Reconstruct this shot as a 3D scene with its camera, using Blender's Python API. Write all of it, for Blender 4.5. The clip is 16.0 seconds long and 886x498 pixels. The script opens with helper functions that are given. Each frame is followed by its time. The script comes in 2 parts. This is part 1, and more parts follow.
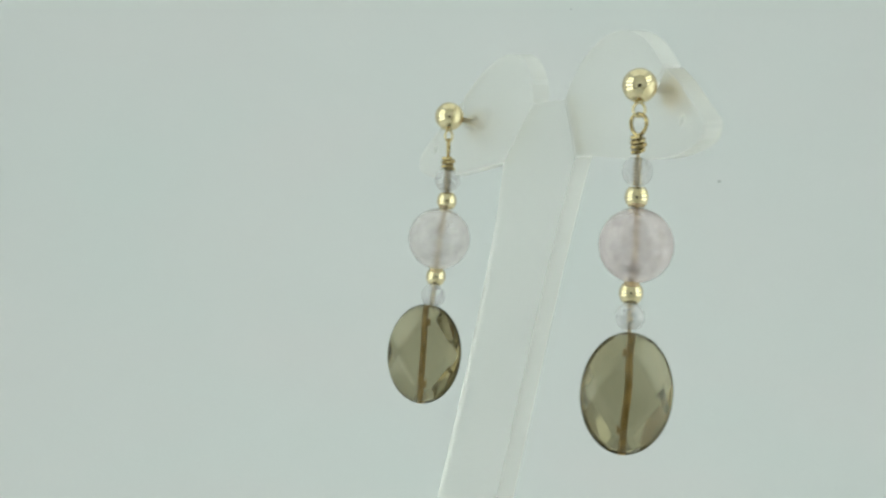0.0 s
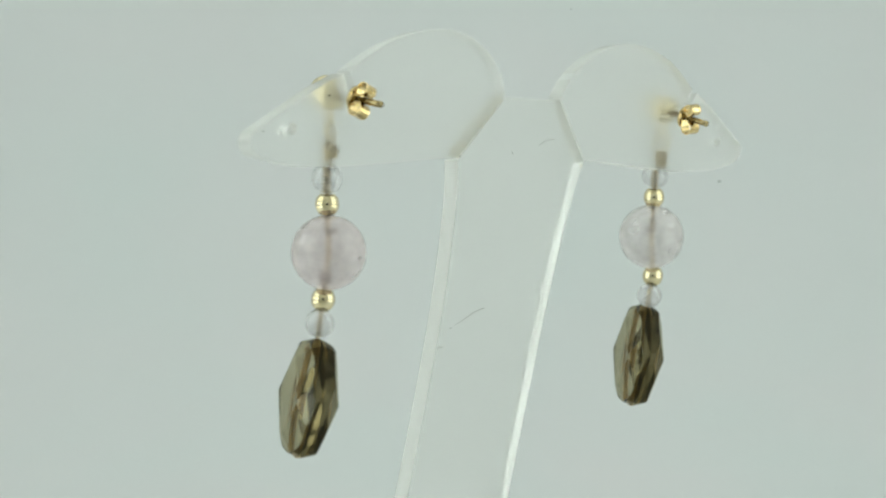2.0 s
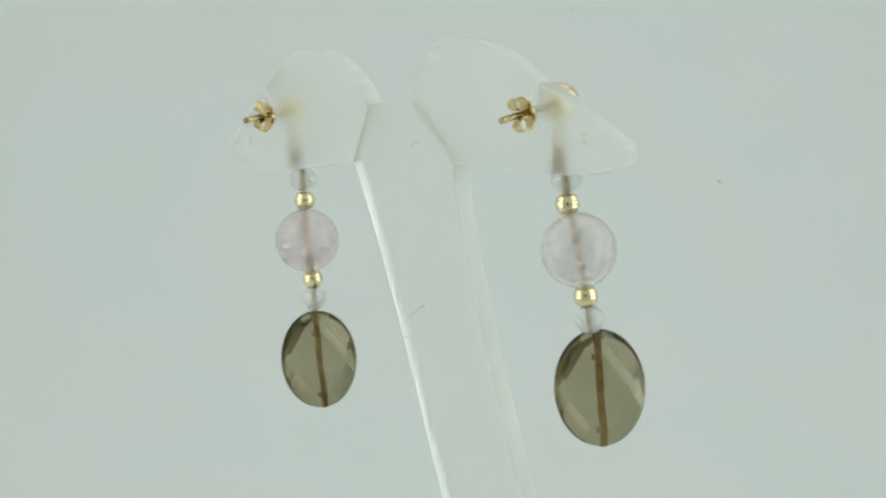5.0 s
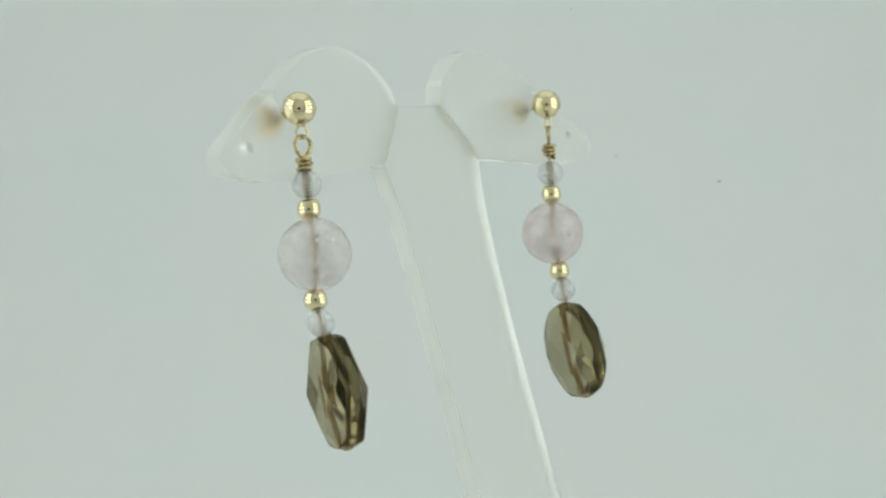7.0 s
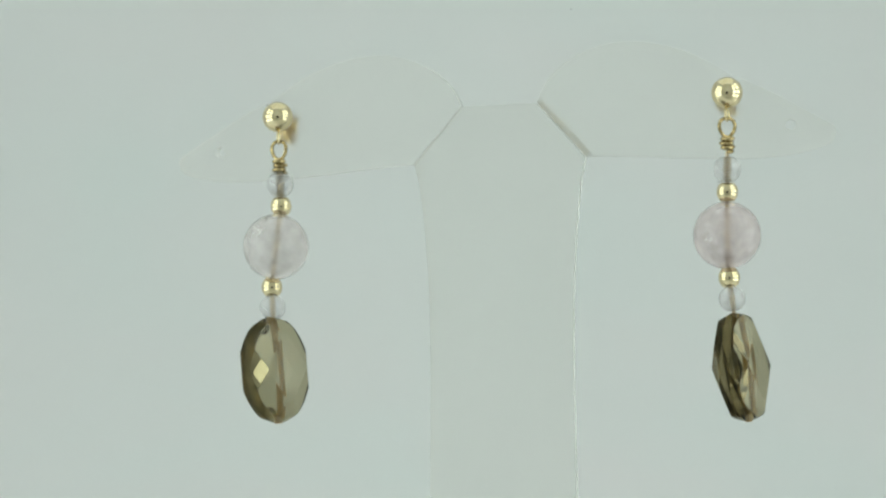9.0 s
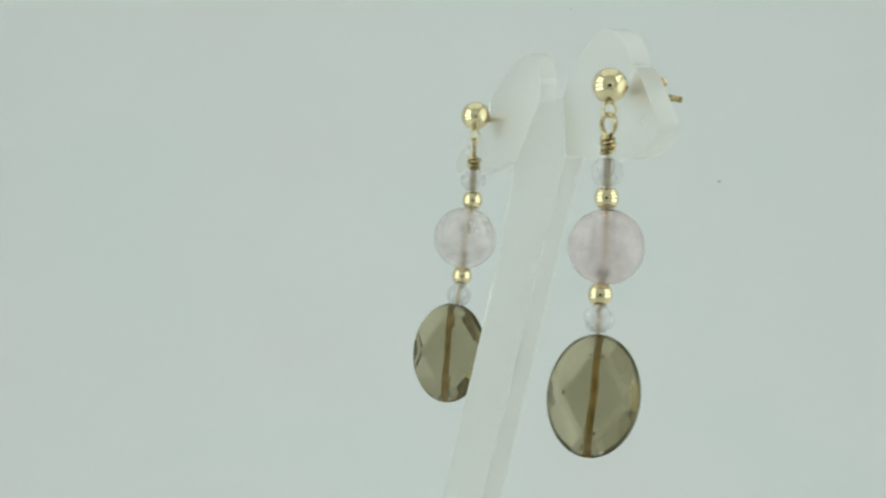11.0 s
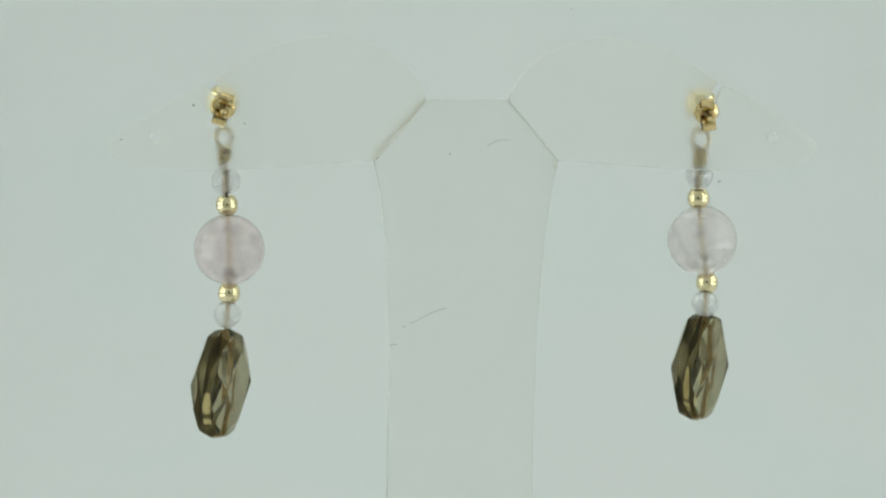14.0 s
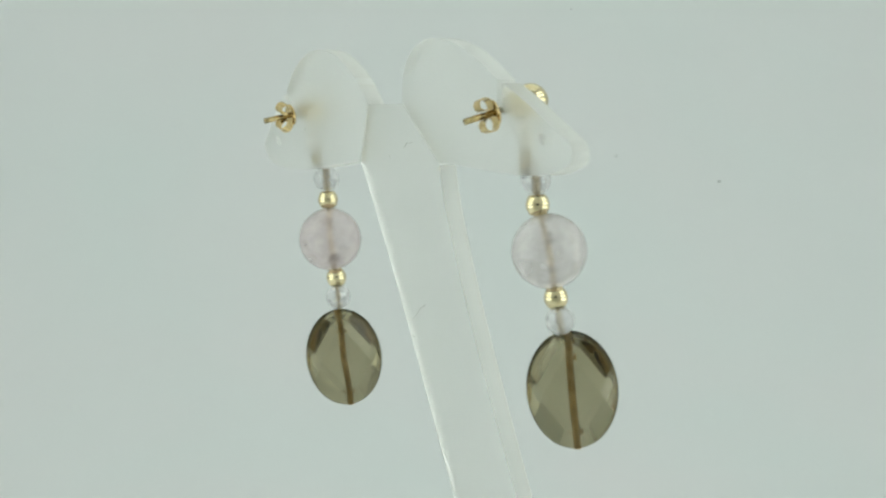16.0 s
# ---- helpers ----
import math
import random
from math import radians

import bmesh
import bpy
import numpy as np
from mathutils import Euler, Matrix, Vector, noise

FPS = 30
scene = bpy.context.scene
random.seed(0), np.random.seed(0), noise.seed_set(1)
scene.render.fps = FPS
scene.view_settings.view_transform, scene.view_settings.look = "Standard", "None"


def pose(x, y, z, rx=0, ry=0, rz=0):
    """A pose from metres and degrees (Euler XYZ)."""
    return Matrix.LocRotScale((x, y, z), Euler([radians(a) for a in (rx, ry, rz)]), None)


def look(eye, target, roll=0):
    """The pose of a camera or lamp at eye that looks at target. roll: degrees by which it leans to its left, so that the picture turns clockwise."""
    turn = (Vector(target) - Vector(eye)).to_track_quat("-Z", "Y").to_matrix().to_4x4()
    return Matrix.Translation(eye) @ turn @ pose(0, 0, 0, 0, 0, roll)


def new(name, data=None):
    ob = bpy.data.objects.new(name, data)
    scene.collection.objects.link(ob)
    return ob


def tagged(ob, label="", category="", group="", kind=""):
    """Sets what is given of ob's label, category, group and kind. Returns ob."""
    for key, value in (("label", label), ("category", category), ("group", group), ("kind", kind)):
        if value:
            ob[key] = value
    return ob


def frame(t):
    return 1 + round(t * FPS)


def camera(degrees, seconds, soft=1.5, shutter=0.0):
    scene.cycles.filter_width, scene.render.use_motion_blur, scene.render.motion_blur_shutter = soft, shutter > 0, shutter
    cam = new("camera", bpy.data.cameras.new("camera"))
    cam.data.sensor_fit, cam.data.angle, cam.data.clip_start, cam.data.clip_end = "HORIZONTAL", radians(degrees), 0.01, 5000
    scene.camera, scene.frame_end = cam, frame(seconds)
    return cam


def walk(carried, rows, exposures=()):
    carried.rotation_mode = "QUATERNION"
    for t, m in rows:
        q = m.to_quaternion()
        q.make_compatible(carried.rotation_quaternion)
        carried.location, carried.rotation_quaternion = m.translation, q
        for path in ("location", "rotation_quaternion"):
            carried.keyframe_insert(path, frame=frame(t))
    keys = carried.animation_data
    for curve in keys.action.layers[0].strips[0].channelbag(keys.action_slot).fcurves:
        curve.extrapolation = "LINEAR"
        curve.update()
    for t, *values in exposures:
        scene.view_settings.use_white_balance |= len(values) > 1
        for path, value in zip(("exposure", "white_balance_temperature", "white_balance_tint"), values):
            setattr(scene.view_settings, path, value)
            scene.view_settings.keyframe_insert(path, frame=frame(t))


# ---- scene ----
Z0 = 0.079          # height of the turn axis's reference point over the turntable's top
D_EYE = 0.26223     # distance of the eye from the turn axis
cam = camera(24.2, 16.0, soft=2.2, shutter=0.4)
EYE = Vector((0.0, -D_EYE, Z0))
AIM = EYE + Vector((-0.016982, 0.999212, -0.035880))
walk(cam, [(0.0, look(EYE, AIM, -1.337)), (16.0, look(EYE, AIM, -1.337))])


def turn(t):
    """The turntable's pose at t seconds: an even, clockwise turn."""
    return pose(0, 0, 0, 0, 0, 292.35 - 33.4016 * t)


# ---- light ----
world = bpy.data.worlds.new("room")
scene.world = world
world.use_nodes = True
world.node_tree.nodes["Background"].inputs["Color"].default_value = (0.5, 0.52, 0.5, 1)
world.node_tree.nodes["Background"].inputs["Strength"].default_value = 0.04
scene.view_settings.exposure = 0.0

LED_TINT = (0.885, 1.0, 0.94)


def area_lamp(name, eye, target, sx, sy, watts):
    data = bpy.data.lights.new(name, "AREA")
    data.shape, data.size, data.size_y, data.energy, data.color = "RECTANGLE", sx, sy, watts, LED_TINT
    ob = new(name, data)
    ob.matrix_world = look(eye, target)
    return ob


# unseen area lamps added just inside the tent, standing in for evenly glowing fabric
area_lamp("tent_top_light", (0.0, 0.15, 0.61), (0.0, 0.151, 0.0), 0.70, 0.78, 0.85)
area_lamp("tent_left_light", (-0.352, 0.15, 0.30), (0.0, 0.15, 0.30), 0.78, 0.60, 0.20)
area_lamp("tent_right_light", (0.352, 0.15, 0.30), (0.0, 0.15, 0.30), 0.78, 0.60, 0.20)


# ---- materials ----
class Mat:
    """A node material with short ways to add and link nodes."""

    def __init__(self, name):
        self.m = bpy.data.materials.new(name)
        self.m.use_nodes = True
        self.t = self.m.node_tree
        self.t.nodes.clear()
        self.out = self.t.nodes.new("ShaderNodeOutputMaterial")

    def node(self, kind, **values):
        n = self.t.nodes.new("ShaderNode" + kind)
        for key, v in values.items():
            n.inputs[key.replace("_", " ")].default_value = v
        return n

    def link(self, a, b):
        self.t.links.new(a, b)

    def noise(self, scale, detail=4.0):
        n = self.node("TexNoise", Scale=scale, Detail=detail)
        co = self.t.nodes.new("ShaderNodeTexCoord")
        self.link(co.outputs["Object"], n.inputs["Vector"])
        return n.outputs["Fac"]

    def ramp(self, fac, lo, hi, a=0.35, b=0.65):
        r = self.t.nodes.new("ShaderNodeMapRange")
        for key, v in (("From Min", a), ("From Max", b), ("To Min", lo), ("To Max", hi)):
            r.inputs[key].default_value = v
        self.link(fac, r.inputs["Value"])
        return r.outputs["Result"]

    def blend(self, fac, c1, c2):
        r = self.t.nodes.new("ShaderNodeValToRGB")
        r.color_ramp.elements[0].position, r.color_ramp.elements[1].position = 0.35, 0.65
        r.color_ramp.elements[0].color, r.color_ramp.elements[1].color = (*c1, 1), (*c2, 1)
        self.link(fac, r.inputs["Fac"])
        return r.outputs["Color"]

    def bump(self, fac, distance, strength=1.0):
        b = self.node("Bump", Strength=strength, Distance=distance)
        self.link(fac, b.inputs["Height"])
        return b.outputs["Normal"]

    def mix(self, fac, a, b):
        n = self.t.nodes.new("ShaderNodeMixShader")
        if isinstance(fac, float):
            n.inputs[0].default_value = fac
        else:
            self.link(fac, n.inputs[0])
        self.link(a.outputs[0], n.inputs[1])
        self.link(b.outputs[0], n.inputs[2])
        return n

    def done(self, shader):
        self.link(shader.outputs[0], self.out.inputs["Surface"])
        return self.m


def fabric_material():
    k = Mat("white_tent_fabric")
    p = k.node("BsdfPrincipled", Roughness=0.9)
    k.link(k.blend(k.noise(9.0, 2.0), (0.782, 0.808, 0.797), (0.812, 0.797, 0.795)), p.inputs["Base Color"])
    k.link(k.bump(k.noise(900.0, 2.0), 0.0001, 0.3), p.inputs["Normal"])
    return k.done(p)


def acrylic_material(name, rough, haze, ior, cloud=(0.80, 0.795, 0.765)):
    k = Mat(name)
    g = k.node("BsdfGlass", IOR=ior, Color=(0.993, 0.990, 0.983, 1))
    k.link(k.ramp(k.noise(260.0), rough, rough + 0.03), g.inputs["Roughness"])
    t = k.node("BsdfTranslucent", Color=(*cloud, 1))
    d = k.node("BsdfDiffuse", Color=(*cloud, 1))
    return k.done(k.mix(haze, g, k.mix(0.5, t, d)))


def acrylic_edge_material(name, rough, haze, ior=1.49):
    k = Mat(name)
    g = k.node("BsdfGlass", IOR=ior, Color=(0.99, 0.99, 0.98, 1))
    k.link(k.ramp(k.noise(400.0), rough, rough + 0.04), g.inputs["Roughness"])
    t = k.node("BsdfTranslucent", Color=(0.80, 0.79, 0.76, 1))
    d = k.node("BsdfDiffuse", Color=(0.80, 0.79, 0.76, 1))
    return k.done(k.mix(haze, g, k.mix(0.5, t, d)))


def seam_material(name, most):
    k = Mat(name)
    g = k.node("BsdfGlass", IOR=1.05, Color=(0.985, 0.98, 0.965, 1), Roughness=0.3)
    d = k.node("BsdfDiffuse", Color=(0.76, 0.69, 0.55, 1))
    return k.done(k.mix(k.ramp(k.noise(1100.0, 6.0), 0.04, most, 0.42, 0.70), g, d))


def gold_material(name, colour, dark, rough):
    k = Mat(name)
    p = k.node("BsdfPrincipled", Metallic=1.0)
    k.link(k.blend(k.noise(1500.0), dark, colour), p.inputs["Base Color"])
    k.link(k.ramp(k.noise(2500.0), rough, rough * 1.8), p.inputs["Roughness"])
    k.link(k.bump(k.noise(1800.0), 0.00001, 0.3), p.inputs["Normal"])
    return k.done(p)


def stone_material(name, clear, cloud, clouding, rough):
    k = Mat(name)
    g = k.node("BsdfGlass", IOR=1.54, Color=(*clear, 1))
    k.link(k.ramp(k.noise(700.0), rough * 0.6, rough * 1.4), g.inputs["Roughness"])
    t = k.node("BsdfTranslucent", Color=(*cloud, 1))
    d = k.node("BsdfDiffuse", Color=(*cloud, 1))
    body = k.mix(k.ramp(k.noise(260.0, 5.0), clouding * 0.7, clouding * 1.3), g, k.mix(0.4, t, d))
    polish = k.node("BsdfAnisotropic", Roughness=0.16)
    return k.done(k.mix(k.node("Fresnel", IOR=1.4).outputs[0], body, polish))


def girdle_material():
    """The rim of the smoky drops, tinted darker and a little rougher than the facets."""
    k = Mat("dark_smoky_rim")
    g = k.node("BsdfGlass", IOR=1.54, Roughness=0.05)
    k.link(k.blend(k.noise(300.0, 3.0), (0.20, 0.17, 0.10), (0.34, 0.30, 0.20)), g.inputs["Color"])
    d = k.node("BsdfDiffuse", Color=(0.20, 0.165, 0.095, 1))
    return k.done(k.mix(0.08, g, d))


def smoky_material():
    """Smoky quartz: brown inside, with clear white gloss on its facets."""
    k = Mat("smoky_quartz")
    tint = k.blend(k.noise(160.0, 3.0), (0.63, 0.598, 0.478), (0.695, 0.665, 0.55))
    g = k.node("BsdfGlass", IOR=1.54, Roughness=0.015)
    k.link(tint, g.inputs["Color"])
    p = k.node("BsdfPrincipled", IOR=1.54, Roughness=0.015)
    p.inputs["Transmission Weight"].default_value = 1.0
    p.inputs["Base Color"].default_value = (0.36, 0.325, 0.195, 1)
    d = k.node("BsdfDiffuse", Color=(0.36, 0.30, 0.18, 1))
    return k.done(k.mix(0.015, k.mix(0.12, g, p), d))


def plain_material(name, colour, other, rough, scale):
    k = Mat(name)
    p = k.node("BsdfPrincipled")
    k.link(k.blend(k.noise(scale), other, colour), p.inputs["Base Color"])
    k.link(k.ramp(k.noise(scale * 3), rough * 0.8, min(1.0, rough * 1.2)), p.inputs["Roughness"])
    return k.done(p)


def led_material(strength):
    k = Mat("lit_led")
    return k.done(k.node("Emission", Color=(*LED_TINT, 1), Strength=strength))


FABRIC = fabric_material()
ACRYLIC = acrylic_material("frosted_clear_acrylic", 0.50, 0.05, 1.25)
UPRIGHT = acrylic_material("hazy_clear_acrylic", 0.40, 0.10, 1.25)
EDGE = acrylic_edge_material("polished_acrylic_edge", 0.20, 0.52, 1.6)
JOINT = acrylic_edge_material("glued_acrylic_joint", 0.32, 0.05, 1.02)
SOFT_EDGE = acrylic_edge_material("satin_acrylic_edge", 0.35, 0.42, 1.32)
GOLD = gold_material("polished_gold", (0.755, 0.655, 0.425), (0.68, 0.57, 0.335), 0.03)
CLUTCH_GOLD = gold_material("bright_thin_gold", (0.80, 0.62, 0.33), (0.52, 0.37, 0.15), 0.10)
WIRE_GOLD = gold_material("worn_gold_wire", (0.64, 0.51, 0.27), (0.19, 0.14, 0.06), 0.16)
DULL_TWIST = gold_material("dull_gold_twist", (0.66, 0.56, 0.38), (0.42, 0.34, 0.21), 0.35)
CORE = plain_material("dull_gold_wire_core", (0.80, 0.69, 0.50), (0.66, 0.54, 0.36), 0.4, 700.0)
CHANNEL = plain_material("amber_drill_channel", (0.76, 0.54, 0.27), (0.42, 0.28, 0.11), 0.7, 500.0)
SEAM = seam_material("dried_glue_seam", 0.62)
THIN_SEAM = seam_material("thin_glue_seam", 0.12)
FLAW = plain_material("dull_stone_flaw", (0.46, 0.41, 0.38), (0.34, 0.30, 0.27), 0.7, 1500.0)
DUST = plain_material("grey_dust", (0.54, 0.55, 0.54), (0.62, 0.62, 0.61), 0.9, 600.0)
PALE_DUST = plain_material("pale_dust", (0.70, 0.71, 0.70), (0.74, 0.74, 0.73), 0.9, 600.0)
GROOVE = plain_material("dark_scratch", (0.20, 0.19, 0.16), (0.42, 0.40, 0.36), 0.8, 800.0)
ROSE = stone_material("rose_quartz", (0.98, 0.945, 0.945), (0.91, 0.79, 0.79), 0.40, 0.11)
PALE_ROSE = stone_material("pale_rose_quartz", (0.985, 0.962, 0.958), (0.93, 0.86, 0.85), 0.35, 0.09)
CLEAR = stone_material("clear_quartz", (0.97, 0.97, 0.97), (0.90, 0.87, 0.885), 0.27, 0.05)
SMOKY = smoky_material()
GIRDLE = girdle_material()
WHITE_PLASTIC = plain_material("white_plastic", (0.80, 0.80, 0.79), (0.76, 0.76, 0.75), 0.45, 30.0)
LED = led_material(2.8)


# ---- building helpers ----
def link_mesh(name, bm, material, smooth=True):
    me = bpy.data.meshes.new(name)
    bmesh.ops.recalc_face_normals(bm, faces=bm.faces)
    if all(len(e.link_faces) == 2 for e in bm.edges) and bm.calc_volume(signed=True) < 0:
        bmesh.ops.reverse_faces(bm, faces=bm.faces)
    bm.to_mesh(me)
    bm.free()
    for m in (material if isinstance(material, tuple) else (material,)):
        me.materials.append(m)
    for f in me.polygons:
        f.use_smooth = smooth
    return new(name, me)


def part(name, bm, material, parent, label="", smooth=True):
    """One mesh object under a thing or a part, in the parent's space."""
    ob = link_mesh(name, bm, material, smooth)
    ob.parent = parent
    return tagged(ob, label)


def box(bm, lo, hi):
    made = bmesh.ops.create_cube(bm, size=1.0)["verts"]
    for v in made:
        v.co = Vector([lo[i] + (v.co[i] + 0.5) * (hi[i] - lo[i]) for i in range(3)])
    return made


def along(a, b):
    """A pose at a whose z axis points to b."""
    q = (Vector(b) - Vector(a)).to_track_quat("Z", "Y")
    return Matrix.Translation(a) @ q.to_matrix().to_4x4()


def tube(bm, points, r, sides=10, closed=False):
    """A round wire through points."""
    rings, n = [], len(points)
    pts = [Vector(p) for p in points]
    side = None
    for i, p in enumerate(pts):
        a, b = (pts[i - 1], pts[(i + 1) % n]) if closed else (pts[max(i - 1, 0)], pts[min(i + 1, n - 1)])
        d = (b - a).normalized()
        if side is None:
            side = d.orthogonal().normalized()
        side = (side - d * side.dot(d)).normalized()
        other = d.cross(side)
        rings.append([bm.verts.new(p + r * (math.cos(k * math.tau / sides) * side + math.sin(k * math.tau / sides) * other)) for k in range(sides)])
    for i in range(n if closed else n - 1):
        one, two = rings[i], rings[(i + 1) % n]
        for k in range(sides):
            bm.faces.new((one[k], one[(k + 1) % sides], two[(k + 1) % sides], two[k]))
    if not closed:
        bm.faces.new(rings[0][::-1])
        bm.faces.new(rings[-1])


def lathe(bm, profile, m, sides=40):
    """Turns (radius, height) pairs round m's z axis. The ends close on the axis."""
    rings = []
    for r, h in profile:
        if r < 1e-7:
            rings.append([bm.verts.new(m @ Vector((0, 0, h)))])
        else:
            rings.append([bm.verts.new(m @ Vector((r * math.cos(k * math.tau / sides), r * math.sin(k * math.tau / sides), h))) for k in range(sides)])
    for one, two in zip(rings, rings[1:]):
        for k in range(sides):
            j = (k + 1) % sides
            if len(one) == 1:
                bm.faces.new((one[0], two[k], two[j]))
            elif len(two) == 1:
                bm.faces.new((one[k], one[j], two[0]))
            else:
                bm.faces.new((one[k], one[j], two[j], two[k]))


def round_profile(r, hole, steps=22):
    """A bead's half outline, flattened where the drilled hole comes out."""
    a0 = math.asin(hole / r)
    row = [(0.0, -r * math.cos(a0))]
    row += [(r * math.sin(a), -r * math.cos(a)) for a in np.linspace(a0, math.pi - a0, steps)]
    return row + [(0.0, r * math.cos(a0))]


def smooth_line(points, steps=6):
    """A Catmull-Rom line through open points."""
    p = [Vector(q) for q in points]
    p = [2 * p[0] - p[1], *p, 2 * p[-1] - p[-2]]
    out = []
    for i in range(1, len(p) - 2):
        for k in range(steps):
            s = k / steps
            out.append(0.5 * (2 * p[i] + (p[i + 1] - p[i - 1]) * s + (2 * p[i - 1] - 5 * p[i] + 4 * p[i + 1] - p[i + 2]) * s * s
                              + (3 * p[i] - p[i - 1] - 3 * p[i + 1] + p[i + 2]) * s ** 3))
    return out + [p[-2]]


# ---- the light tent ----
TENT_X, TENT_FRONT, TENT_BACK, TENT_TOP = 0.36, -0.25, 0.56, 0.62


def make_backdrop():
    """White seamless sheet: floor, sweep and back."""
    line = [(-0.45, 0.0), (TENT_BACK - 0.3, 0.0)]
    line += [(TENT_BACK - 0.3 + 0.3 * math.sin(a), 0.3 - 0.3 * math.cos(a)) for a in np.linspace(0.1, math.pi / 2, 16)]
    line += [(TENT_BACK, TENT_TOP)]
    bm = bmesh.new()
    rows = [[bm.verts.new((x, y, z - 0.012)) for y, z in line] for x in np.linspace(-TENT_X, TENT_X, 9)]
    for a, b in zip(rows, rows[1:]):
        for i in range(len(line) - 1):
            bm.faces.new((a[i], b[i], b[i + 1], a[i + 1]))
    ob = link_mesh("backdrop", bm, FABRIC)
    mod = ob.modifiers.new("thick", "SOLIDIFY")
    mod.thickness, mod.offset = 0.002, 1.0
    tagged(ob, "seamless pale grey-white backdrop sheet of a light tent", "backdrop", kind="structure")


def make_tent_walls():
    for name, lo, hi in (("wall_left", (-TENT_X - 0.004, TENT_FRONT, -0.012), (-TENT_X - 0.001, TENT_BACK, TENT_TOP)),
                         ("wall_right", (TENT_X + 0.001, TENT_FRONT, -0.012), (TENT_X + 0.004, TENT_BACK, TENT_TOP)),
                         ("ceiling", (-TENT_X, TENT_FRONT, TENT_TOP + 0.001), (TENT_X, TENT_BACK, TENT_TOP + 0.004))):
        bm = bmesh.new()
        box(bm, lo, hi)
        tagged(link_mesh(name, bm, FABRIC, False), "white fabric side of a light tent", "tent wall", kind="structure")
    # front with a round opening for the lens
    bm = bmesh.new()
    n, r = 32, 0.05
    for y, flip in ((TENT_FRONT - 0.004, False), (TENT_FRONT - 0.002, True)):
        inner, outer = [], []
        for k in range(n):
            c, s = math.cos(k * math.tau / n), math.sin(k * math.tau / n)
            inner.append(bm.verts.new((r * c, y, Z0 + r * s)))
            far = min((TENT_X - 0.002) / max(abs(c), 1e-6), ((TENT_TOP - Z0) if s > 0 else (Z0 + 0.009)) / max(abs(s), 1e-6))
            outer.append(bm.verts.new((far * c, y, Z0 + far * s)))
        for k in range(n):
            j = (k + 1) % n
            bm.faces.new((inner[k], inner[j], outer[j], outer[k]))
    tagged(link_mesh("wall_front", bm, FABRIC, False), "white fabric front of a light tent with a lens opening", "tent wall", kind="structure")


def make_led_panel(x, y, toward):
    """A stand-up panel with two columns of lit squares, as mirrored in the gold balls."""
    root = new("led_panel")
    root.matrix_world = look((x, y, -0.012), (toward[0], toward[1], -0.012)) @ pose(0, 0, 0, -90)
    tagged(root, "white upright lamp panel with two columns of lit squares", "lamp", "lamps of the tent")
    bm = bmesh.new()
    box(bm, (-0.112, -0.014, 0.0), (0.112, -0.002, 0.325))
    bmesh.ops.bevel(bm, geom=bm.edges[:], offset=0.002, segments=2, affect="EDGES")
    part("housing", bm, WHITE_PLASTIC, root, smooth=False)
    for k in range(4):
        for x0 in (-0.104, 0.012):
            bm = bmesh.new()
            box(bm, (x0, -0.0015, 0.012 + 0.078 * k), (x0 + 0.092, 0.002, 0.060 + 0.078 * k))
            part("light_square", bm, LED, root, "lit white square", smooth=False)


def make_dust_speck(x, y, z, r, material):
    """A fleck of dust that clings to the backdrop's sweep."""
    away = (Vector((0, TENT_BACK - 0.3, 0.288)) - Vector((0, y, z))).normalized()
    bm = bmesh.new()
    lathe(bm, [(0.0, -0.0003), (r, -0.0001), (r * 0.7, 0.00025), (0.0, 0.0004)], along((x, y, z), Vector((x, y, z)) + away), 9)
    for v in bm.verts:
        v.co += away * 0.0001 + 0.15 * r * noise.noise_vector(v.co * 900)
    tagged(link_mesh("dust_speck", bm, material), "tiny grey dust speck on the backdrop", "dust speck", "dust on the backdrop")


make_backdrop()
make_dust_speck(0.08582, 0.47052, 0.07426, 0.0008, DUST)
make_dust_speck(0.05013, 0.48012, 0.08417, 0.0013, PALE_DUST)
make_dust_speck(0.03720, 0.52109, 0.14024, 0.0006, PALE_DUST)
make_tent_walls()
make_led_panel(-0.195, -0.065, (0, 0))
make_led_panel(0.195, -0.065, (0, 0))


# ---- turntable and stand (millimetres from the turn axis, in the stand's own frame) ----
MM = 0.001
CX, ROLL = 2.0, 1.35     # the stand's middle and its slight lean to one side


def lean(z):
    """How far back the stand's sheet lies at height z."""
    return 8.45 + 0.24 * z if z > -4 else 7.49 + 0.262 * (z + 4) - 0.00030 * (z + 4) ** 2 * (1 if z < -4 else 0)


def stand_point(dx, dy, z):
    a = math.radians(ROLL)
    x, zz = dx * math.cos(a) - z * math.sin(a), dx * math.sin(a) + z * math.cos(a)
    return Vector(((CX + x) * MM, (lean(z) + dy) * MM, zz * MM + Z0))


def make_turntable():
    bm = bmesh.new()
    lathe(bm, [(0.0, -0.012), (0.058, -0.012), (0.060, -0.010), (0.060, -0.002), (0.058, 0.0), (0.0, 0.0)], Matrix(), 64)
    ob = link_mesh("turntable", bm, WHITE_PLASTIC, False)
    return tagged(ob, "white round motor turntable under the stand", "turntable")


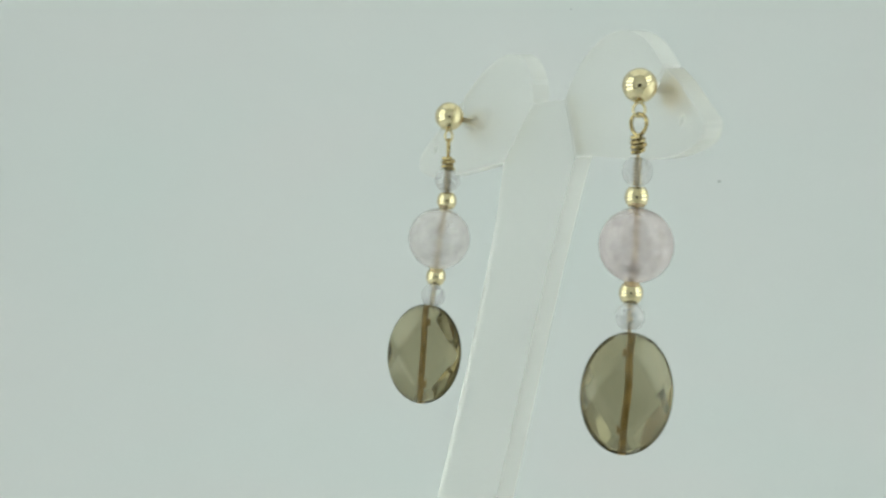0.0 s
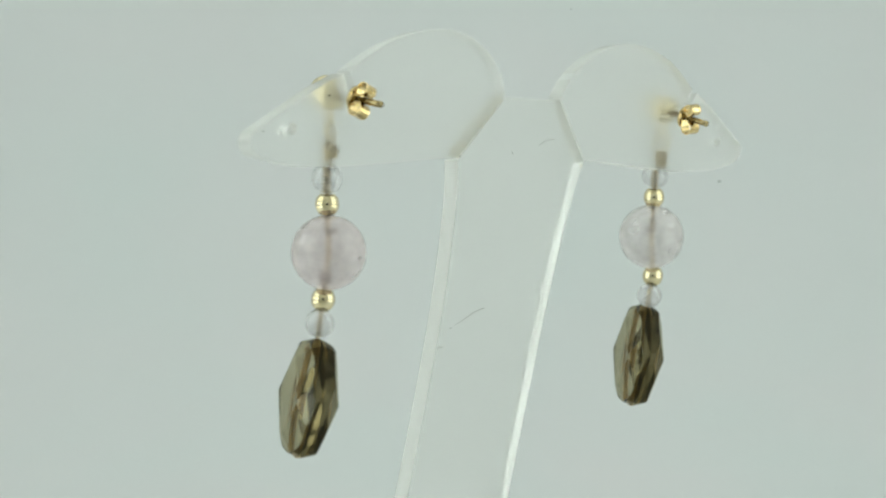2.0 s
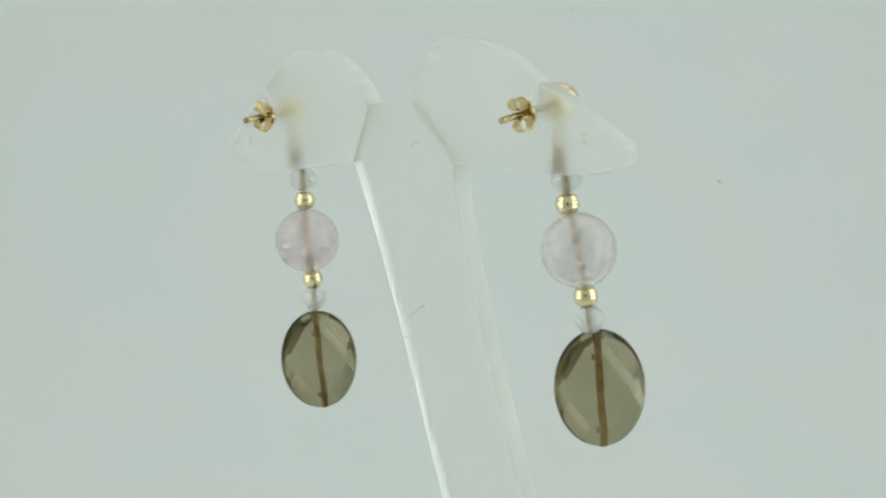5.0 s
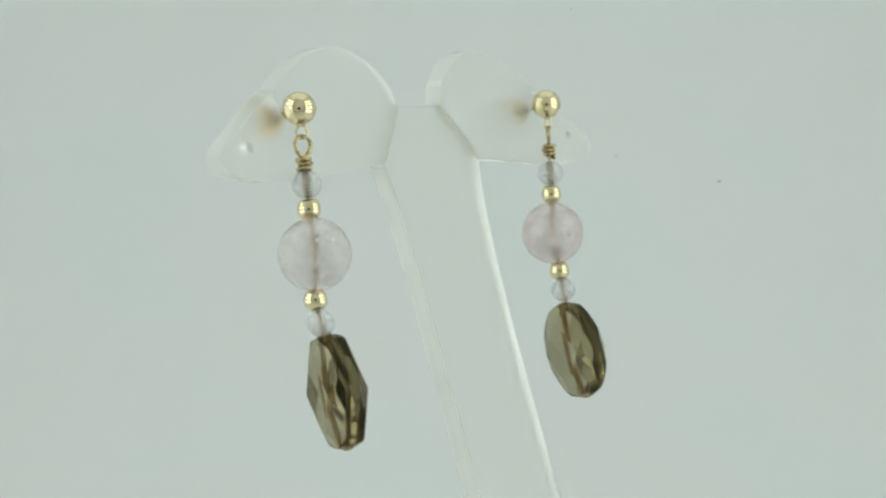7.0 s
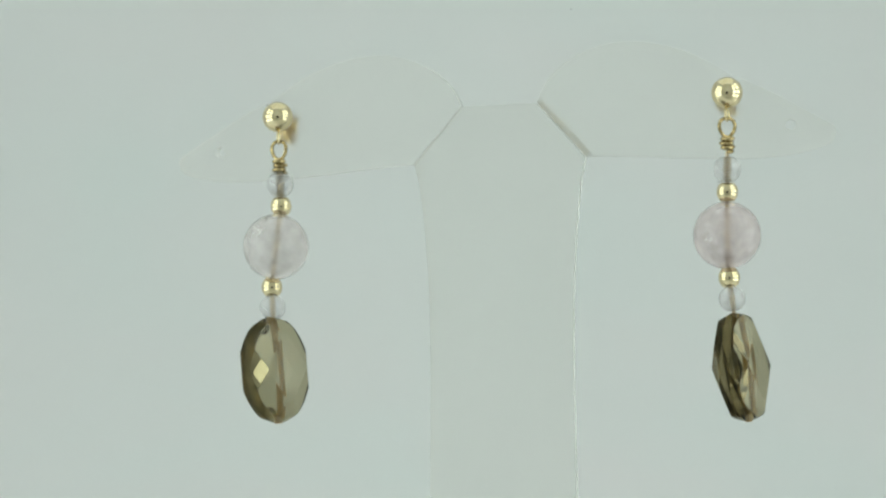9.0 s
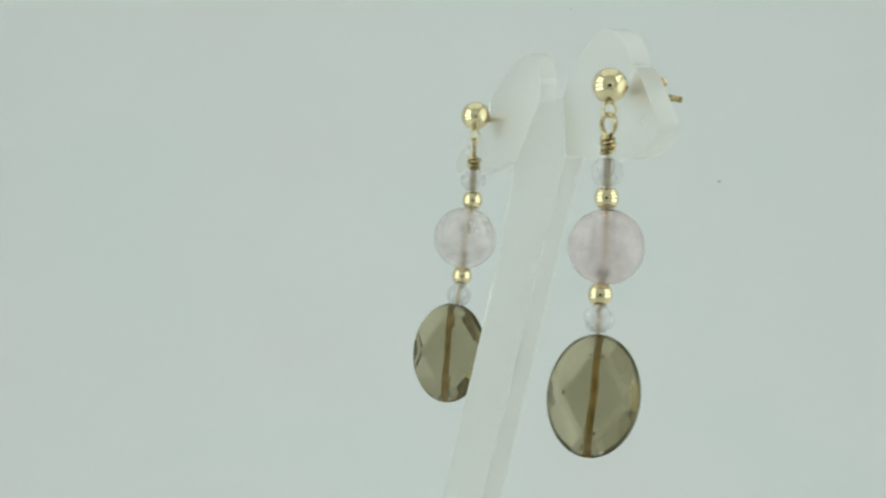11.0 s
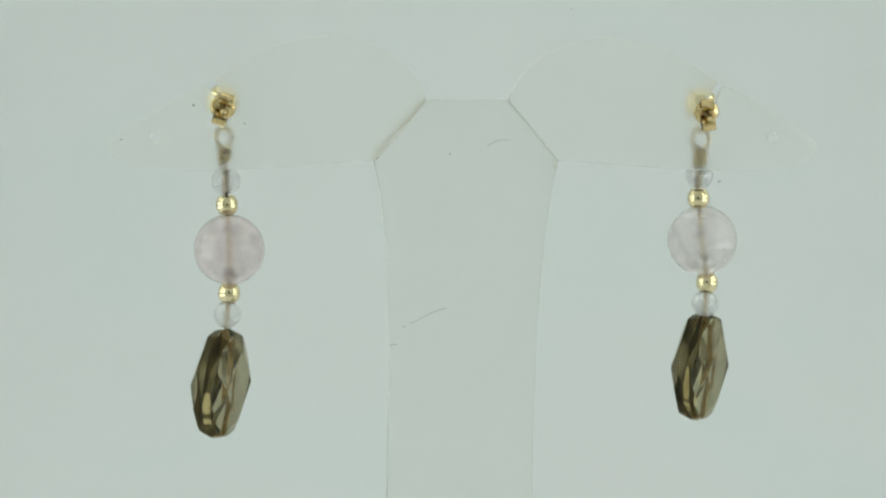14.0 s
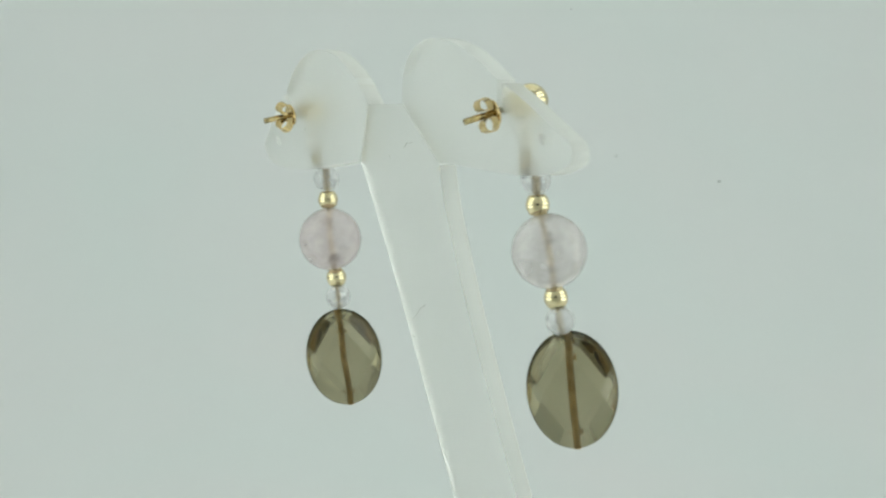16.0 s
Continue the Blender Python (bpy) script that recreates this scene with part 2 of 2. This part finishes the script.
def make_sheet(bm, outline, thick, bevel):
    """A flat sheet with softened rims from loops of (dx, z): the first is the outside, the rest are holes."""
    cu = bpy.data.curves.new("sheet", "CURVE")
    cu.dimensions, cu.fill_mode, cu.extrude, cu.bevel_depth, cu.bevel_resolution = "2D", "BOTH", thick / 2 - bevel, bevel, 3
    cu.offset = -bevel
    for loop in outline:
        sp = cu.splines.new("POLY")
        sp.points.add(len(loop) - 1)
        for q, (x, z) in zip(sp.points, loop):
            q.co = (x, z, 0, 1)
        sp.use_cyclic_u = True
    tmp = bpy.data.objects.new("sheet", cu)
    scene.collection.objects.link(tmp)
    me = tmp.evaluated_get(bpy.context.evaluated_depsgraph_get()).to_mesh()
    bm.from_mesh(me)
    bpy.data.objects.remove(tmp)
    bpy.data.curves.remove(cu)
    bmesh.ops.remove_doubles(bm, verts=bm.verts, dist=0.002)
    bm.normal_update()
    for f in bm.faces:
        glued = abs(abs(f.normal.x) - 0.758) < 0.03 and abs(abs(f.normal.y) - 0.652) < 0.03 and f.calc_area() > 1.0
        f.material_index = 0 if abs(f.normal.z) > 0.99 else (2 if glued else 1)
    for e in bm.edges:
        kinds = {f.material_index for f in e.link_faces}
        e.smooth = 0 not in kinds and e.calc_face_angle(0) < 0.6


def ear_loops():
    top = smooth_line([(5.02, 9.12), (6.3, 11.6), (8.7, 13.9), (11.9, 15.6), (15.7, 16.4), (20.0, 16.1), (24.2, 14.85), (27.4, 13.2), (30.4, 11.2)])
    slot = [Vector((29.0, 8.5)), Vector((29.0, 8.15)), Vector((29.5, 7.9)), Vector((29.95, 8.1)), Vector((30.1, 8.4))]
    nose = smooth_line([(31.4, 10.8), (35.0, 9.0), (38.6, 6.8), (41.4, 5.1), (42.9, 4.1), (43.2, 3.0), (42.2, 1.75), (39.3, 0.95), (36.0, 0.5), (30.5, 0.45), (23.7, 0.85), (14.5, 1.55), (11.45, 1.62)])
    hole = [Vector((37.6 + 0.65 * math.cos(a), 4.5 + 0.65 * math.sin(a))) for a in np.linspace(0, math.tau, 16, endpoint=False)]
    return [top + slot + nose, hole]


def make_stand():
    root = new("display_stand")
    root.location = (CX * MM, lean(-76) * MM, 0)
    tagged(root, "frosted clear acrylic earring stand with two ear-shaped plates", "display stand")
    shift = Matrix.Translation(-Vector(root.location))

    def lay(bm, flip=1):
        for v in bm.verts:
            v.co = shift @ stand_point(v.co.x * flip, v.co.z, v.co.y)

    bm = bmesh.new()
    side = smooth_line([(11.25, 1.5), (10.5, -2.0), (9.85, -8.0), (9.35, -16.0), (9.2, -26.0), (9.3, -42.0), (9.6, -60.0), (10.0, -75.6)], 4)
    loop = [Vector((-4.85, 9.0)), Vector((4.85, 9.0)), *side, *[Vector((-p.x, p.y)) for p in reversed(side)]]
    make_sheet(bm, [loop], 2.3, 0.015)
    # cross cuts, so that the sheet follows its bend
    for z in (-4, -12, -20, -28, -36, -44, -52, -60, -68):
        bmesh.ops.bisect_plane(bm, geom=bm.verts[:] + bm.edges[:] + bm.faces[:], plane_co=(0, z, 0), plane_no=(0, 1, 0))
    lay(bm)
    part("upright", bm, (UPRIGHT, EDGE, JOINT), root)
    for flip in (1, -1):
        bm = bmesh.new()
        make_sheet(bm, ear_loops(), 2.3, 0.03)
        lay(bm, flip)
        part("ear_plate", bm, (ACRYLIC, SOFT_EDGE, JOINT), root)
        # the glued joint between plate and upright
        bm = bmesh.new()
        ends = [Vector((4.90, 9.0)), Vector((11.30, 1.55))]
        out = Vector((7.45, 6.4)).normalized() * 0.045
        skew = 18 if flip == 1 else 0     # one of the two was sawn at a slant, so that its glue line is broad
        sheet = [[bm.verts.new(shift @ stand_point(flip * (e.x + k * out.x), d, e.y + k * out.y)) for k, d in ((skew - 1, -1.05), (skew + 1, -1.05), (1, 1.05), (-1, 1.05))]
                 for e in (ends[0].lerp(ends[1], q) for q in np.linspace(0.02, 0.98, 8))]
        for p, q in zip(sheet, sheet[1:]):
            for k in range(4):
                bm.faces.new((p[k], p[(k + 1) % 4], q[(k + 1) % 4], q[k]))
        bm.faces.new(sheet[0])
        bm.faces.new(sheet[-1])
        part("glue_seam", bm, SEAM if flip == 1 else THIN_SEAM, root, "broad brownish dried glue seam" if flip == 1 else "thin clear glue seam", smooth=False)
    # scratches in the back of the upright, and bits of dried glue
    for r, marks in ((0.035, [(7.5, -18.95), (7.25, -18.9)]), (0.020, [(6.8, -18.55), (6.0, -18.3), (5.2, -17.85), (4.5, -17.42)]), (0.034, [(4.5, -17.42), (3.8, -17.08), (3.0, -16.85), (2.25, -16.65)]),
                     (0.030, [(9.1, -21.4), (8.8, -21.2), (8.2, -21.25)]), (0.030, [(2.2, 2.6), (2.0, 2.3)]), (0.020, [(-2.5, 3.4), (-3.6, 4.1), (-5.2, 4.2)])):
        bm = bmesh.new()
        tube(bm, [shift @ stand_point(x, 1.15, z) for x, z in marks], r * MM, 6)
        part("scratch", bm, GROOVE, root, "short dark scratch")
    for x, z, r in ((41.75, 4.2, 0.13), (26.9, 6.1, 0.12), (33.0, 8.3, 0.2), (28.6, 6.6, 0.07), (10.9, 1.9, 0.1), (8.6, 4.4, 0.08), (-10.9, 1.0, 0.35)):
        bm = bmesh.new()
        at = shift @ stand_point(x, 1.1, z)
        lathe(bm, [(0.0, -0.03 * MM), (r * MM, 0.0), (r * 0.6 * MM, 0.08 * MM), (0.0, 0.1 * MM)], along(at, at + Vector((0, 1, -0.24))), 8)
        part("glue_drop", bm, SEAM if r > 0.3 else GROOVE, root, "small speck of dried glue")
    bm = bmesh.new()
    box(bm, (-0.022, -0.012, 0.0), (0.022, 0.030, 0.0034))
    bmesh.ops.bevel(bm, geom=bm.edges[:], offset=0.0006, segments=2, affect="EDGES")
    part("foot", bm, ACRYLIC, root, smooth=False)
    return root


# ---- earrings ----
def pendant_mesh(bm, m):
    """A flat oval bead with a thick straight girdle, cut on each face to a long lozenge table with four rim facets, two steep side kites and two ends."""
    a, b, top = 5.28, 7.0, 2.54
    n = 48
    rings = [[bm.verts.new((q * a * math.cos(k * math.tau / n), y, q * b * math.sin(k * math.tau / n))) for k in range(n)]
             for q, y in ((0.88, -top), (1.0, 0.0), (0.88, top))]
    for one, two in zip(rings, rings[1:]):
        for k in range(n):
            bm.faces.new((one[k], one[(k + 1) % n], two[(k + 1) % n], two[k]))
    bm.faces.new(rings[0])
    bm.faces.new(rings[2])
    v0, v1 = (0.66 * a, 0.0), (0.10 * a, 0.62 * b)
    cuts = []
    for s in (-1, 1):
        for sx in (-1, 1):
            side = Vector((sx * v0[0], s * top, 0))
            kite = Vector((sx * 0.645 * a, s * 2.54, 0))
            cuts.append((kite, Vector((sx * a, s * 0.66, 0)), kite + Vector((0, 0, 1))))
            for sz in (-1, 1):
                end = Vector((sx * v1[0], s * top, sz * v1[1]))
                cuts.append((side, end, Vector((sx * a * 0.707, s * 1.06, sz * b * 0.707))))
        for sz in (-1, 1):
            cuts.append((Vector((1, s * top, sz * v1[1])), Vector((-1, s * top, sz * v1[1])), Vector((0, s * 1.15, sz * b))))
    for p, q, r in cuts:
        no = (q - p).cross(r - p).normalized()
        if no.dot(p) < 0:
            no = -no
        got = bmesh.ops.bisect_plane(bm, geom=bm.verts[:] + bm.edges[:] + bm.faces[:], dist=1e-5, plane_co=p + no * 1e-4, plane_no=no, clear_outer=True)
        rim = [e for e in got["geom_cut"] if isinstance(e, bmesh.types.BMEdge) and e.is_boundary]
        if rim:
            bmesh.ops.holes_fill(bm, edges=rim, sides=0)
    bmesh.ops.remove_doubles(bm, verts=bm.verts, dist=0.01)
    bmesh.ops.recalc_face_normals(bm, faces=bm.faces)
    sharp = [e for e in bm.edges if len(e.link_faces) == 2 and e.calc_face_angle() > 0.3]
    bmesh.ops.bevel(bm, geom=sharp, offset=0.025, segments=1, affect="EDGES")
    bm.normal_update()
    for f in bm.faces:
        f.material_index = 1 if abs(f.normal.y) < 0.3 else 0
    for v in bm.verts:
        v.co = m @ (v.co * MM)


def cut_facets(bm, c, r):
    """Grinds small flat facets all over a round bead, a little uneven."""
    n = 110
    for i in range(n):
        z = 1 - (2 * i + 1) / n
        q, a = math.sqrt(1 - z * z), i * 2.39996
        no = (Vector((q * math.cos(a), q * math.sin(a), z)) + 0.05 * noise.noise_vector(Vector((i * 0.7, 3.0, 1.0)))).normalized()
        bmesh.ops.bisect_plane(bm, geom=bm.verts[:] + bm.edges[:] + bm.faces[:], dist=1e-8, plane_co=c + no * r * 0.989, plane_no=no, clear_outer=True)
        rim = [e for e in bm.edges if e.is_boundary]
        if rim:
            bmesh.ops.holes_fill(bm, edges=rim, sides=0)


def make_earring(ball, tip, g1, pink, g2, mid, low, face, scroll, loop, rose, flaws):
    """All places in millimetres from the turn axis. face: the turn of the pendant's flat side; scroll, loop: the turns of the clutch and of the wire loop."""
    place = {k: Vector(v) * MM for k, v in dict(ball=ball, tip=tip, g1=g1, pink=pink, g2=g2, mid=mid, low=low).items()}
    root = new("earring")
    at = place["ball"]
    for k in place:
        place[k] = place[k] - at
    root.location = at + Vector((0, 0, Z0))
    O = Vector((0, 0, 0))
    tagged(root, "gold ball stud earring with rose and smoky quartz drops", "earring", "pair of earrings")
    back = place["tip"].normalized()
    down = (place["g1"] - O).normalized()

    bm = bmesh.new()
    lathe(bm, round_profile(2.0 * MM, 0.1 * MM, 30), along(O, down), 48)
    part("ball_stud", bm, GOLD, root, "polished gold ball")
    bm = bmesh.new()
    tube(bm, [back * 1.9 * MM, place["tip"] * 0.97, place["tip"]], 0.38 * MM, 12)
    part("ear_post", bm, WIRE_GOLD, root)

    # butterfly clutch: a bent strip with two scrolls
    base = along(back * 4.9 * MM, back * 9 * MM) @ pose(0, 0, 0, 0, 0, scroll)
    bm = bmesh.new()
    for s in (-1, 1):
        line = []
        for a in np.linspace(0.0, 1.62 * math.pi, 22):
            r = 0.88 - 0.09 * a / math.pi
            line.append((s * (1.15 + r * math.sin(a) * 0.95), 1.0 - r * math.cos(a)))
        line = [(0.0, 0.05)] + line
        w, th = 0.8, 0.11
        ring = []
        for i, (u, v) in enumerate(line):
            u0, v0 = line[max(i - 1, 0)]
            u1, v1 = line[min(i + 1, len(line) - 1)]
            n = Vector((v0 - v1, u1 - u0)).normalized() * th
            ring.append([bm.verts.new(base @ (Vector((u + e * n.x, ww, v + e * n.y)) * MM)) for e, ww in ((0, -w), (0, w), (1, w), (1, -w))])
        for p, q in zip(ring, ring[1:]):
            for k in range(4):
                bm.faces.new((p[k], p[(k + 1) % 4], q[(k + 1) % 4], q[k]))
        bm.faces.new(ring[0])
        bm.faces.new(ring[-1])
    clutch = part("clutch", bm, CLUTCH_GOLD, root, "gold butterfly clutch with two scrolls", False)
    bm = bmesh.new()
    lathe(bm, [(0.42 * MM, 0.02 * MM), (1.35 * MM, 0.05 * MM), (1.5 * MM, -0.12 * MM), (1.35 * MM, -0.2 * MM), (0.42 * MM, -0.18 * MM)], base, 24)
    part("clutch_plate", bm, CLUTCH_GOLD, clutch)

    # rings and the wrapped wire
    c1 = down * 2.75 * MM
    frame1 = along(c1, c1 + down)
    bm = bmesh.new()
    tube(bm, [frame1 @ Vector((0.0, 0.68 * MM * math.cos(a), 0.80 * MM * math.sin(a))) for a in np.linspace(0, math.tau, 24, endpoint=False)], 0.17 * MM, 8, True)
    part("jump_ring", bm, GOLD, root)
    c2 = down * 4.45 * MM
    frame2 = along(c2, c2 + down) @ pose(0, 0, 0, 0, 0, loop)
    bm = bmesh.new()
    tube(bm, [frame2 @ Vector((1.08 * MM * math.sin(a) * (1 + 0.18 * math.cos(a)), 0, -1.22 * MM * math.cos(a))) for a in np.linspace(0, math.tau, 30, endpoint=False)], 0.24 * MM, 8, True)
    part("wire_loop", bm, WIRE_GOLD, root)
    c3 = down * 5.75 * MM
    frame3 = along(c3, c3 + down)
    bm = bmesh.new()
    turns = []
    for i in range(76):
        a = i / 75 * math.tau * 3.2
        r = (0.70 + 0.12 * math.sin(a * 0.53 + face)) * MM
        turns.append(frame3 @ Vector((r * math.cos(a), r * math.sin(a), (i / 75 * 1.75 + 0.14 * math.sin(a + 1)) * MM)))
    tube(bm, turns, 0.27 * MM, 8)
    part("wire_wrap", bm, WIRE_GOLD, root, "uneven coils of wrapped gold wire")

    # beads
    axis = (place["mid"] - place["g2"]).normalized()
    up = (O - place["g1"]).normalized()
    top_c = place["g1"] + up * 2.9 * MM
    low_c = place["g2"] + axis * 2.75 * MM
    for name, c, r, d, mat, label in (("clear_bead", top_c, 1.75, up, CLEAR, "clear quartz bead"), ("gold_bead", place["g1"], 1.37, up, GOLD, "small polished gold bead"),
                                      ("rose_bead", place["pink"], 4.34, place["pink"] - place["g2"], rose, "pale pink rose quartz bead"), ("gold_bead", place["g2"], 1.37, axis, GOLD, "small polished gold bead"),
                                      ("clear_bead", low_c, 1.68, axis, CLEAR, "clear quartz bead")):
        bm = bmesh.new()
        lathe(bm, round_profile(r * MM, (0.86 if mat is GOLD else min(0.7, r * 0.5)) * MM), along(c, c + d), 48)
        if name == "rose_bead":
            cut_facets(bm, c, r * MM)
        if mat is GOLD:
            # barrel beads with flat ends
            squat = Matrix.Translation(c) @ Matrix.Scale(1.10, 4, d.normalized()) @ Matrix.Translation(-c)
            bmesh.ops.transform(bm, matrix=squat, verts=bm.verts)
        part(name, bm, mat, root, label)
    # added twist in the upper clear bead: imitates the wire wrap's refracted image
    bm = bmesh.new()
    frame5 = along(top_c - down * 1.5 * MM, top_c)
    tube(bm, [frame5 @ (Vector((0.29 * math.cos(i * 0.9 + face), 0.29 * math.sin(i * 0.9 + face), 3.0 * (i / 80) ** 1.2)) * MM) for i in range(81)], 0.09 * MM, 6)
    part("wrap_refraction", bm, DULL_TWIST, root, "dull gold twist standing in for the refracted wire wrap")
    # flaws in the rose bead: flat healed cracks across the drill hole and a dull stain round it
    up = (place["pink"] - place["g2"]).normalized()
    for h, r, th, ax in flaws:
        at = place["pink"] + up * h * MM
        bm = bmesh.new()
        lathe(bm, [(0.0, -th * MM), (r * 0.7 * MM, -th * 0.7 * MM), (r * MM, 0.0), (r * 0.6 * MM, th * MM), (0.0, th * 0.8 * MM)], along(at, at + up + Vector((ax, 0.1, 0))), 12)
        for v in bm.verts:
            v.co += 0.12 * r * MM * noise.noise_vector(v.co * 2600)
        part("inclusion", bm, FLAW, root, "dull grey flaw inside the bead")
    bm = bmesh.new()
    m = along(place["mid"], place["mid"] - (place["low"] - place["mid"]))
    want = Vector((math.cos(math.radians(face)), math.sin(math.radians(face)), 0))
    z = m.to_3x3().col[2]
    y = (want - z * want.dot(z)).normalized()
    x = y.cross(z)
    frame4 = Matrix((x, y, z)).transposed().to_4x4()
    frame4.translation = place["mid"]
    pendant_mesh(bm, frame4)
    part("pendant", bm, (SMOKY, GIRDLE), root, "faceted oval smoky quartz drop", False)
    bm = bmesh.new()
    tube(bm, [c3 + down * 1.2 * MM, top_c, place["g1"], place["pink"], place["g2"], low_c, place["mid"] - axis * 6.6 * MM], 0.22 * MM, 10)
    part("wire_core", bm, CORE, root, "dull gold wire threaded through the beads")
    bm = bmesh.new()
    line = [place["mid"] + (place["low"] - place["mid"]) * k + Vector((0.07 * math.sin(7 * k + face), 0.07 * math.cos(5 * k), 0)) * MM for k in np.linspace(-0.97, 1.0, 12)]
    tube(bm, line, 0.44 * MM, 10)
    part("drill_channel", bm, CHANNEL, root, "amber-stained drill channel in the drop")
    return root


turntable = make_turntable()
stand = make_stand()
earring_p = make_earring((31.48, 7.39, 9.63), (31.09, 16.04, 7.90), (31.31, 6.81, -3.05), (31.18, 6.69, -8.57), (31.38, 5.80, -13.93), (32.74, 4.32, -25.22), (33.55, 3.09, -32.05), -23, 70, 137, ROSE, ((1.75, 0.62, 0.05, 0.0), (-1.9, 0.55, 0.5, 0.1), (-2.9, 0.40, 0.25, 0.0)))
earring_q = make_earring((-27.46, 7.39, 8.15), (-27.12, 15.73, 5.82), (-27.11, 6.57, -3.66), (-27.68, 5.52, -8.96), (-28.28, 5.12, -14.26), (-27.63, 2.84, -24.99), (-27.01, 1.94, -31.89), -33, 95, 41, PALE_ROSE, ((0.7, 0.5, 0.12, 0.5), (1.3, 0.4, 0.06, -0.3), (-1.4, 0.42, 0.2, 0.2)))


def motions():
    """Everything on the turntable goes round with it."""
    for thing in (turntable, stand, earring_p, earring_q):
        rest = Matrix.Translation(thing.location)
        walk(thing, [(k * 0.1, turn(k * 0.1) @ rest) for k in range(161)])


motions()
